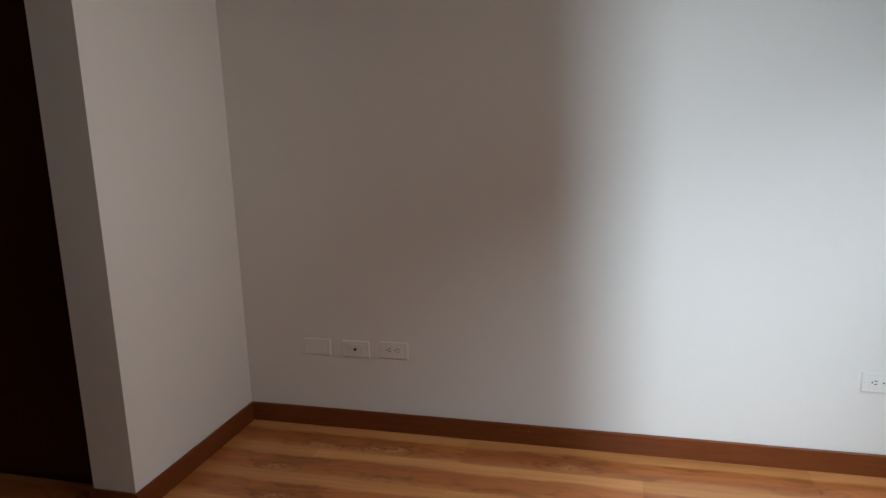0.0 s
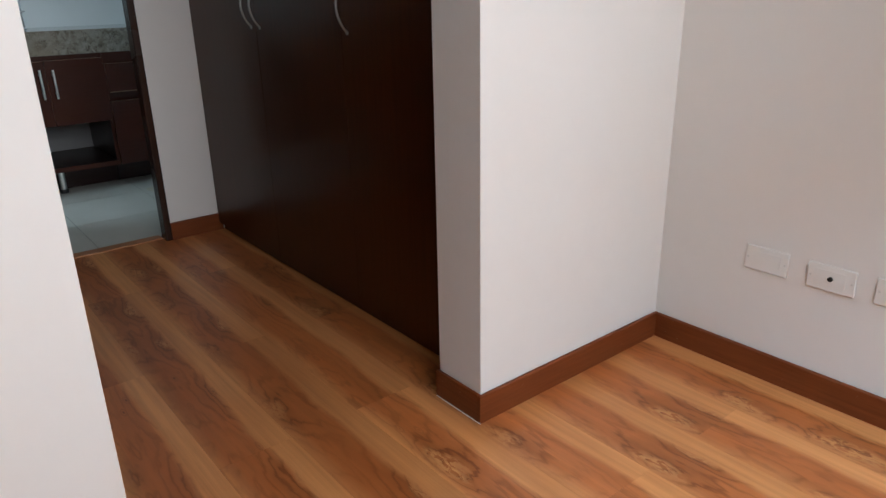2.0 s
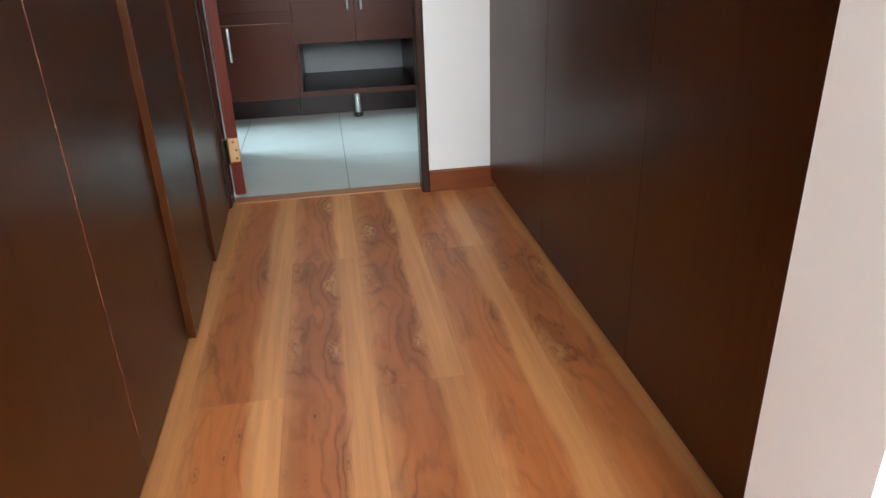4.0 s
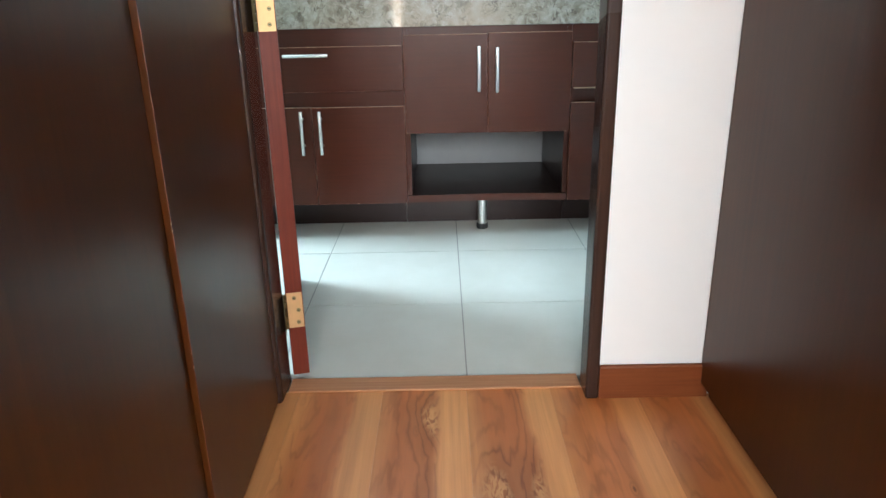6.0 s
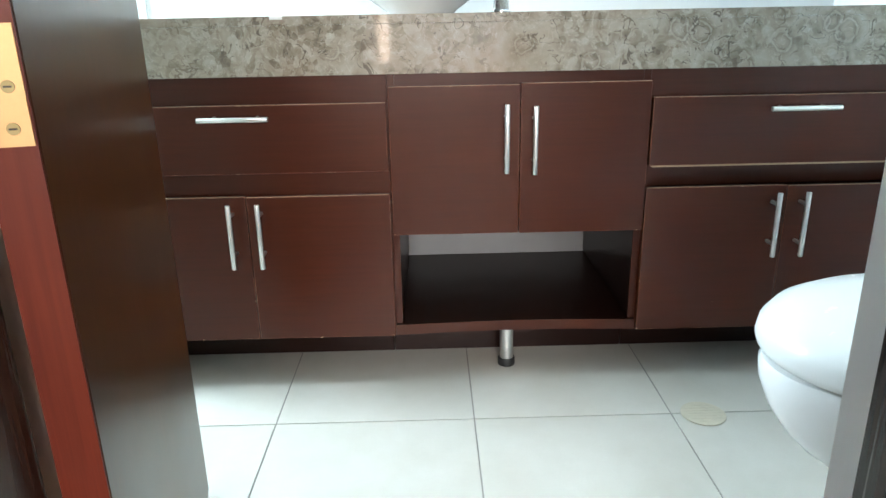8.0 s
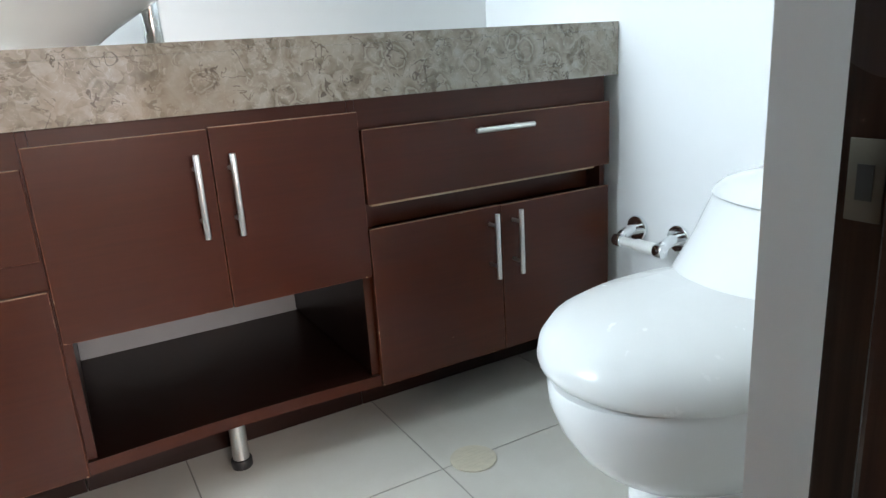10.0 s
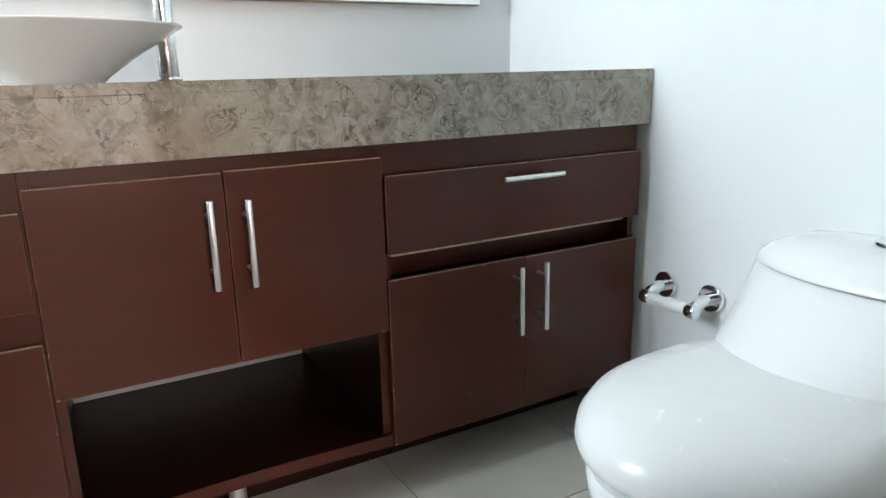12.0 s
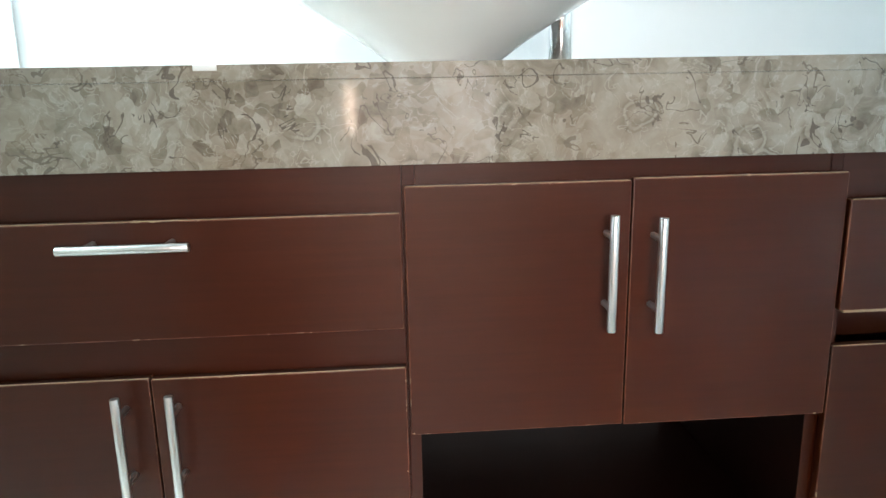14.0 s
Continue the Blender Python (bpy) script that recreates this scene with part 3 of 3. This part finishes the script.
def door_leaf():
    hinge = Vector((-0.306, 0.092, 0))
    w = thing("door_1", hinge, "dark brown bathroom door standing wide open", "door", kind="structure")
    m = Matrix.Translation(hinge) @ Matrix.Rotation(radians(14.2), 4, "Z")

    def put(name, bm, mat, parent, label=""):
        bmesh.ops.transform(bm, matrix=m, verts=bm.verts)
        return part(name, bm, mat, parent, label)
    leaf = put("leaf", box(0.0, 0.038, 0.003, 0.648, 0.014, 2.025, 0.0015), M_DARK, w)
    put("hinge_edge", box(0.0008, 0.0372, 0.0, 0.0029, 0.015, 2.024, 0.0), M_EDGE, w, "bare reddish brown edge of the door")
    put("knob", rod((0.038, 0.595, 0.945), (0.062, 0.595, 0.945), 0.012, 20), M_CHROME, leaf, "dark metal door knob")
    bm = rod((0.062, 0.595, 0.945), (0.078, 0.595, 0.945), 0.016, 24, r2=0.027)
    rod((0.078, 0.595, 0.945), (0.094, 0.595, 0.945), 0.027, 24, bm, 0.018)
    put("knob", bm, M_STEEL, leaf)
    for z in (0.139, 0.791, 1.80):
        h = put("hinge", box(0.002, 0.036, -0.0022, -0.0002, z - 0.001, z + 0.085, 0.0), M_BRASS, w, "brass butt hinge with three screws")
        for i in range(5):
            put("knuckle", rod((-0.004, -0.006, z + 0.0172 * i), (-0.004, -0.006, z + 0.0172 * i + 0.0155), 0.0052, 12, bevel=0.0008), M_OLDBRASS, h)
        put("fixed_leaf", box(-0.0065, -0.0045, -0.042, -0.008, z, z + 0.085), M_OLDBRASS, h)
        for sx, sz in ((0.018, 0.072), (0.026, 0.042), (0.024, 0.012)):
            s = put("screw", rod((sx, -0.0034, z + sz), (sx, -0.0018, z + sz), 0.0046, 14), M_OLDBRASS, h)
            put("screw_slot", box(sx - 0.0028, sx + 0.0028, -0.0037, -0.0033, z + sz - 0.0007, z + sz + 0.0007), M_SLOT, h)


door_frame()
door_leaf()

# ---- vanity ----
VF = 1.148                    # plane of the doors
VB = 1.166                    # plane of the carcass


def bar_handle(parent, a, b):
    """A round bar pull from a to b, on two posts; the face is at y = VF."""
    a, b = Vector(a), Vector(b)
    bm = rod(a, b, 0.0058, 16, bevel=0.0008)
    d = (b - a)
    for f in (0.19, 0.81):
        p = a + f * d
        rod(p, (p.x, VF, p.z), 0.0042, 12, bm)
    return part("handle", bm, M_STEEL, parent, "brushed steel bar handle")


def front(parent, name, x0, x1, z0, z1, dy=0.0):
    bm = box(x0, x1, VF + dy, VF + dy + 0.016, z0, z1, 0.0016)
    p = rub_edges(part(name, bm, M_VANITY, parent))
    part("edge_band", box(x0 + 0.002, x1 - 0.002, VF + dy + 0.0004, VF + dy + 0.0024, z1 - 0.0002, z1 + 0.0006), M_RAW, p, "worn pale top edge")
    return p


def side_cabinet(x0, x1, drawer_open, label, foot=0.132):
    c = thing("vanity_cabinet", ((x0 + x1) / 2, 1.43, 0.125), label, "cabinet", "vanity cabinets under the stone top")
    # a low foot carries this panel down to stop light getting underneath
    part("side_panel", box(x0 + 0.0003, x0 + 0.016, VB, YB - 0.03, foot, 0.757), M_VANITY, c)
    part("side_panel", box(x1 - 0.016, x1 - 0.0003, VB, YB - 0.03, 0.132, 0.757), M_VANITY, c)
    part("base_panel", box(x0 + 0.016, x1 - 0.016, VB, YB - 0.03, 0.132, 0.153), M_VANITY, c)
    part("top_rail", box(x0 + 0.016, x1 - 0.016, VB, VB + 0.016, 0.690, 0.757), M_VANITY, c)
    if not drawer_open:
        part("middle_rail", box(x0 + 0.016, x1 - 0.016, VB, VB + 0.016, 0.48, 0.548), M_VANITY, c)
    else:
        part("middle_rail", box(x0 + 0.016, x1 - 0.016, VB + 0.05, VB + 0.066, 0.48, 0.548), M_VANITY, c, "shadowed recess behind the drawer")
    # kick board added in the shaded wood to deepen the dark band below
    part("kick_board", box(x0 + 0.018, x1 - 0.018, 1.33, 1.345, 0.001, 0.131, 0.001), M_VANITY_SHADED, c, "recessed board between the legs, darkened for shade")
    part("back_panel", box(x0 + 0.016, x1 - 0.016, YB - 0.046, YB - 0.03, 0.153, 0.757), M_VANITY_SHADED, c)
    m = (x0 + x1) / 2
    dr = front(c, "drawer_front", x0 + 0.003, x1 - 0.003, 0.543, 0.697, -0.004 if drawer_open else 0.0)
    bar_handle(dr, (m - 0.077, 1.113, 0.6705), (m + 0.077, 1.113, 0.6705))
    if drawer_open:
        part("drawer_bottom", box(x0 + 0.012, x1 - 0.05, VF - 0.0, VF + 0.30, 0.5385, 0.5425), M_RAW, c, "pale raw drawer bottom")
    dl = front(c, "door", x0 + 0.002, m - 0.001, 0.131, 0.490)
    drt = front(c, "door", m + 0.001, x1 - 0.002, 0.131, 0.4885)
    bar_handle(dl, (m - 0.033, 1.113, 0.326), (m - 0.033, 1.113, 0.480))
    bar_handle(drt, (m + 0.033, 1.113, 0.326), (m + 0.033, 1.113, 0.480))
    return c


def middle_cabinet(x0, x1):
    c = thing("vanity_cabinet", ((x0 + x1) / 2, 1.43, 0.125), "brown middle vanity cabinet with an open shelf below", "cabinet", "vanity cabinets under the stone top")
    # inner panels carry painted shade; the front edges keep the plain vanity wood
    part("side_panel", box(x0 + 0.0003, x0 + 0.0165, VF + 0.020, YB - 0.004, 0.16, 0.757, 0.001), M_VANITY_SHADED, c)
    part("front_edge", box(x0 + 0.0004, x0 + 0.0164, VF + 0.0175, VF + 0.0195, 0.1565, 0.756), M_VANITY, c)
    part("side_panel", box(x1 - 0.0165, x1 - 0.0003, VF + 0.020, YB - 0.004, 0.16, 0.757, 0.001), M_VANITY_SHADED, c)
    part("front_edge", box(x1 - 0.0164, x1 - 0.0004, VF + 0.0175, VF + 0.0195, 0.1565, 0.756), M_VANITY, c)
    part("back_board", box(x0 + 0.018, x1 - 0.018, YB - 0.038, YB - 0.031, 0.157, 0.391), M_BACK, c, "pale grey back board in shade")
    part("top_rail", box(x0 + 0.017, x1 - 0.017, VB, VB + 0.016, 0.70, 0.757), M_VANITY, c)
    # same added dark board, continuing the shade under this unit
    part("kick_board", box(x0 - 0.016, x1 + 0.016, 1.33, 1.345, 0.001, 0.129, 0.001), M_VANITY_SHADED, c, "recessed board between the legs, darkened for shade")
    part("shelf_panel", box(x0 + 0.017, x1 - 0.017, VB + 0.001, YB - 0.03, 0.392, 0.408), M_VANITY_SHADED, c)
    # the bottom board, its front edge cut in a shallow hollow
    bm = bmesh.new()
    n = 17
    low, high = [], []
    for z, row in ((0.130, low), (0.156, high)):
        for i in range(n):
            f = i / (n - 1)
            row.append(bm.verts.new((x0 + f * (x1 - x0), VF + 0.006 + 0.013 * math.sin(math.pi * f), z)))
        row.append(bm.verts.new((x1, YB - 0.03, z)))
        row.append(bm.verts.new((x0, YB - 0.03, z)))
    bm.faces.new(low[::-1])
    bm.faces.new(high)
    k = len(low)
    for i in range(k):
        bm.faces.new((low[i], low[(i + 1) % k], high[(i + 1) % k], high[i]))
    bmesh.ops.recalc_face_normals(bm, faces=bm.faces)
    # shelf top darkened as if in shade; its front face is plain wood
    shelf = part("bottom_shelf", bm, M_VANITY_SHADED, c, "bottom shelf with a hollowed front edge, darkened for shade", smooth=False)
    shelf.data.materials.append(M_VANITY)
    for f in shelf.data.polygons:
        if f.normal.y < -0.5:
            f.material_index = 1
    m = x0 + 0.503 * (x1 - x0)
    a = front(c, "door", x0 + 0.0025, m - 0.001, 0.3895, 0.7305)
    b = front(c, "door", m + 0.001, x1 - 0.001, 0.3885, 0.733)
    bar_handle(a, (m - 0.033, 1.113, 0.539), (m - 0.033, 1.113, 0.692))
    bar_handle(b, (m + 0.030, 1.113, 0.535), (m + 0.030, 1.113, 0.687))
    return c


def chips(parent, spots):
    """Small pale chips knocked out of door edges: (x, z, width)."""
    for x, z, w in spots:
        bm = bmesh.new()
        bmesh.ops.create_icosphere(bm, subdivisions=1, radius=1.0)
        for v in bm.verts:
            v.co = Vector((x + v.co.x * w, VF + 0.0006 + v.co.y * 0.0012, z + v.co.z * 0.0016))
        part("chip", bm, M_RAW, parent, "pale chip in the lacquer")


def legs(cabinet, x):
    for y in (1.235, 1.62):
        leg = part("leg", rod((x, y, 0.022), (x, y, 0.132), 0.0175, 24), M_STEEL, cabinet, "round brushed steel leg")
        part("foot", rod((x, y, 0.0005), (x, y, 0.0215), 0.0225, 24, bevel=0.003), M_RUBBER, leg, "black rubber foot")


# unseen left end panel reaches the floor to block the west window's light
left_unit = side_cabinet(-0.745, -0.076, False, "brown vanity cabinet with a closed drawer and two doors", 0.001)
middle_unit = middle_cabinet(-0.076, 0.514)
right_unit = side_cabinet(0.514, 1.180, True, "brown vanity cabinet with its drawer slightly open")
legs(left_unit, -0.70)
legs(middle_unit, 0.205)
legs(right_unit, 1.142)
chips(left_unit, ((-0.260, 0.132, 0.004), (-0.082, 0.133, 0.003), (-0.080, 0.336, 0.0015), (-0.404, 0.697, 0.009), (-0.385, 0.6965, 0.004), (-0.55, 0.132, 0.003)))
chips(middle_unit, ((-0.070, 0.392, 0.003), (0.375, 0.733, 0.004), (0.50, 0.390, 0.003)))
chips(right_unit, ((0.518, 0.134, 0.003), (0.66, 0.600, 0.0014), (0.53, 0.545, 0.005), (0.70, 0.2, 0.001)))

# stone top: a slab over a deep apron
CT = thing("stone_countertop", (0.21, 1.43, 0.758), "grey brown fossil limestone countertop with a deep front apron", "countertop")
part("slab", box(-0.786, XEB - 0.001, VF, YB - 0.001, 0.8635, 0.8825, 0.0008), M_STONE, CT)
part("apron", box(-0.786, XEB - 0.001, VF + 0.0006, VF + 0.022, 0.758, 0.8633, 0.0006), M_STONE, CT)
part("chip", box(-0.318, -0.290, VF - 0.0006, VF + 0.006, 0.8755, 0.8830, 0.0008), M_PLASTIC, CT, "pale chip filled with white")

# basin and tap
BX, BY = 0.003, 1.42
prof = [(0.0, 0.8826), (0.080, 0.8826), (0.084, 0.886), (0.089, 0.891), (0.128, 0.919), (0.176, 0.949), (0.213, 0.972), (0.2245, 0.9785),
        (0.2255, 0.981), (0.223, 0.9825), (0.215, 0.981), (0.203, 0.974), (0.16, 0.948), (0.12, 0.922), (0.08, 0.905), (0.03, 0.899), (0.0, 0.898)]
basin = thing("wash_basin", (BX, BY, 0.8826), "white ceramic cone-shaped vessel basin on the stone top", "basin")
part("bowl", lathe(prof, (BX, BY), 64), M_CERAMIC, basin)
part("drain", rod((BX, BY, 0.8985), (BX, BY, 0.9025), 0.022, 24, bevel=0.001), M_CHROME, basin, "chrome drain")
TX, TY = 0.213, 1.52
tap = thing("basin_tap", (TX, TY, 0.8826), "tall chrome mixer tap beside the basin", "tap")
part("base_ring", rod((TX, TY, 0.8828), (TX, TY, 0.890), 0.026, 32, bevel=0.002), M_CHROME, tap)
part("column", rod((TX, TY, 0.890), (TX, TY, 1.17), 0.0205, 32, bevel=0.002), M_CHROME, tap)
part("spout", tube([(TX, TY, 1.13), (TX - 0.05, TY - 0.02, 1.135), (TX - 0.13, TY - 0.052, 1.128)], 0.012, 16), M_CHROME, tap)
part("lever", tube([(TX, TY, 1.172), (TX + 0.004, TY + 0.03, 1.19), (TX + 0.006, TY + 0.07, 1.205)], 0.006, 12), M_CHROME, tap)

# mirror
mir = thing("wall_mirror", (0.2, YB - 0.015, 1.068), "wide wall mirror with a thin brown backing board", "mirror")
part("backing", box(-0.68, 1.09, YB - 0.020, YB - 0.0005, 1.066, 2.0, 0.001), M_RAW, mir, "thin brown backing board")
part("glass", box(-0.68, 1.09, YB - 0.025, YB - 0.0205, 1.069, 2.0), M_MIRROR, mir, smooth=False)

# ---- toilet ----
TC = 0.53
wc = thing("toilet", (0.86, TC, 0), "white glazed one-piece toilet with its lid closed", "toilet")
part("bowl", loft([(0.650, 1.17, TC, 0.124, 0.0), (0.650, 1.17, TC, 0.124, 0.012), (0.660, 1.17, TC, 0.117, 0.035), (0.668, 1.17, TC, 0.113, 0.10), (0.668, 1.172, TC, 0.115, 0.172),
                   (0.650, 1.18, TC, 0.136, 0.176), (0.636, 1.18, TC, 0.146, 0.184), (0.602, 1.18, TC, 0.162, 0.210), (0.572, 1.18, TC, 0.176, 0.240), (0.543, 1.185, TC, 0.189, 0.285),
                   (0.527, 1.185, TC, 0.196, 0.325), (0.5235, 1.185, TC, 0.198, 0.352), (0.528, 1.185, TC, 0.195, 0.361)], 64), M_CERAMIC, wc)
part("tank", loft([(0.765, 1.195, TC, 0.188, 0.3615), (0.79, 1.195, TC, 0.193, 0.425), (0.835, 1.195, TC, 0.197, 0.456), (0.89, 1.195, TC, 0.203, 0.490), (0.942, 1.195, TC, 0.209, 0.528),
                   (0.968, 1.195, TC, 0.211, 0.547), (0.974, 1.195, TC, 0.207, 0.5495)], 56, 3.2), M_CERAMIC, wc)
part("tank_lid", loft([(0.967, 1.198, TC, 0.213, 0.5545), (0.967, 1.198, TC, 0.212, 0.557), (0.972, 1.198, TC, 0.206, 0.567), (0.984, 1.196, TC, 0.190, 0.580), (1.004, 1.19, TC, 0.160, 0.591),
                       (1.032, 1.175, TC, 0.115, 0.598), (1.05, 1.16, TC, 0.07, 0.601), (1.07, 1.14, TC, 0.03, 0.602)], 56, 3.2), M_CERAMIC, wc)
part("seat", loft([(0.550, 0.93, TC, 0.174, 0.3612), (0.547, 0.93, TC, 0.177, 0.363), (0.547, 0.93, TC, 0.177, 0.3705)], 64), M_SEAT, wc)
part("lid", loft([(0.529, 0.955, TC, 0.193, 0.371), (0.522, 0.96, TC, 0.198, 0.378), (0.519, 0.96, TC, 0.200, 0.388), (0.523, 0.96, TC, 0.198, 0.408),
                  (0.538, 0.96, TC, 0.190, 0.426), (0.570, 0.955, TC, 0.170, 0.440), (0.63, 0.93, TC, 0.125, 0.450), (0.70, 0.88, TC, 0.05, 0.453)], 64), M_SEAT, wc)
part("flush_button", rod((1.095, TC - 0.01, 0.599), (1.095, TC - 0.01, 0.613), 0.029, 32, bevel=0.004), M_CHROME, wc, "chrome push button")

# toilet paper holder
ph = thing("toilet_paper_holder", (XEB - 0.03, 1.0, 0.35), "chrome toilet paper holder with an empty white roller", "paper holder")
for y in (1.072, 0.940):
    part("wall_plate", rod((XEB - 0.0005, y, 0.384), (XEB - 0.012, y, 0.384), 0.033, 40, bevel=0.005), M_CHROME, ph)
    part("arm", tube([(XEB - 0.010, y, 0.384), (XEB - 0.034, y, 0.383), (XEB - 0.054, y, 0.377), (XEB - 0.068, y, 0.367)], 0.014, 20), M_CHROME, ph)
    part("end_cap", rod((XEB - 0.067, y - 0.013, 0.366), (XEB - 0.067, y + 0.013, 0.366), 0.0165, 24, bevel=0.004), M_CHROME, ph)
bm = rod((XEB - 0.067, 0.953, 0.366), (XEB - 0.067, 1.012, 0.366), 0.0150, 24, bevel=0.001)
rod((XEB - 0.067, 1.012, 0.366), (XEB - 0.067, 1.059, 0.366), 0.0115, 24, bm)
part("roller", bm, M_PLASTIC, ph, "white plastic roller")

# floor drain
fd = thing("floor_drain", (0.628, 0.965, 0.0), "round cream plastic floor drain cover", "floor drain")
part("cover", rod((0.628, 0.965, 0.0), (0.628, 0.965, 0.0035), 0.050, 40, bevel=0.001), M_DRAIN, fd)
for i in range(-3, 4):
    hw = math.sqrt(0.042 ** 2 - (i * 0.011) ** 2)
    part("slot", box(0.628 - hw, 0.628 + hw, 0.965 + i * 0.011 - 0.001, 0.965 + i * 0.011 + 0.001, 0.0034, 0.0038), M_DRAIN, fd)

# shower screen
sc = thing("shower_screen", (-0.80, 1.2, 0.0), "clear glass shower screen beside the vanity", "shower screen")
part("pane", box(-0.800, -0.792, 0.75, YB - 0.002, 0.004, 1.95), M_GLASS, sc, smooth=False).visible_shadow = False
part("channel", box(-0.803, -0.789, YB - 0.008, YB - 0.0005, 0.0, 1.96, 0.001), M_ALU, sc, "thin metal wall channel")

# ---- sockets ----


def wall_plate(y, z, kind, label):
    s = thing("wall_socket", (XE, y, z - 0.034), label, "socket", "white plates low on the bedroom wall")
    x = XE
    p = part("plate", box(x - 0.007, x - 0.0005, y - 0.059, y + 0.059, z - 0.034, z + 0.034, 0.003, 3), M_PLASTIC, s)
    part("insert", box(x - 0.0085, x - 0.0069, y - 0.036, y + 0.036, z - 0.021, z + 0.021, 0.0006), M_PLASTIC, p)
    for sy in (y + 0.050, y - 0.050):
        part("screw", rod((x - 0.0078, sy, z), (x - 0.0068, sy, z), 0.0028, 12), M_STEEL, s)
    if kind == "round":
        part("jack", rod((x - 0.013, y, z), (x - 0.0084, y, z), 0.006, 16), M_SLOT, s, "dark round jack")
    if kind == "duplex":
        for oy in (0.017, -0.017):
            for oz in (0.0075, -0.0035):
                part("slot", box(x - 0.0093, x - 0.0084, y + oy - 0.0055, y + oy + 0.0035, z + oz - 0.0013, z + oz + 0.0013), M_SLOT, s)
            part("ground_hole", rod((x - 0.0093, y + oy + 0.010, z + 0.002), (x - 0.0084, y + oy + 0.010, z + 0.002), 0.0026, 10), M_SLOT, s)


wall_plate(-2.302, 0.345, "blank", "blank white plastic wall plate")
wall_plate(-2.469, 0.344, "round", "white wall plate with a round aerial jack")
wall_plate(-2.631, 0.347, "duplex", "white double power socket")
wall_plate(-4.345, 0.337, "duplex", "white double power socket")

# ---- floors, piece by piece ----
floor = solid("floor", box(XW - 0.12, XE, YS, 0.036, -0.05, -0.012), M_SUB, "brown oak laminate plank floor", "floor", "structure", smooth=False)
PW = 0.19
bm = box(0.00012, PW - 0.00012, 0.0001, 0.9999, -0.011, 0.0)
plank_mesh = to_mesh("plank", bm, M_PLANK, False)
rng = random.Random(7)
row = 0
x = -3.13
while x < XE:
    y = 0.036
    length = 1.20 if row % 2 else 0.55
    while y > YS:
        y2 = max(y - length, YS)
        in_corridor = -0.55 < x < 0.70
        top = y if in_corridor else min(y, YP + 0.02)
        if y2 < top:
            p = new("plank", plank_mesh)
            p.parent = floor
            p.location = Vector((x, y2, 0)) - ORIGIN[floor]
            p.scale = (min(PW, XE - x) / PW, top - y2, 1)
        y, length = y2, 1.21
    x += PW
    row += 1

bath = solid("bathroom_floor", box(-2.07, XEB, 0.092, YB, -0.05, -0.002), M_GROUT, "pale beige porcelain tile floor", "floor", "structure", smooth=False)
TP, TG = 0.453, 0.0035
tile_mesh = to_mesh("tile", box(0, 1, 0, 1, -0.008, 0.0), M_TILE, False)
xs = [0.104 + TP * i for i in range(-5, 4)]
ys = [0.972 + TP * i for i in range(-3, 3)]
for x in xs:
    for y in ys:
        x0, x1 = max(x + TG / 2, -1.95), min(x + TP - TG / 2, XEB)
        y0, y1 = max(y + TG / 2, 0.093), min(y + TP - TG / 2, YB)
        if x1 - x0 < 0.01 or y1 - y0 < 0.01:
            continue
        t = new("tile", tile_mesh)
        t.parent = bath
        t.location = Vector((x0, y0, 0)) - ORIGIN[bath]
        t.scale = (x1 - x0, y1 - y0, 1)
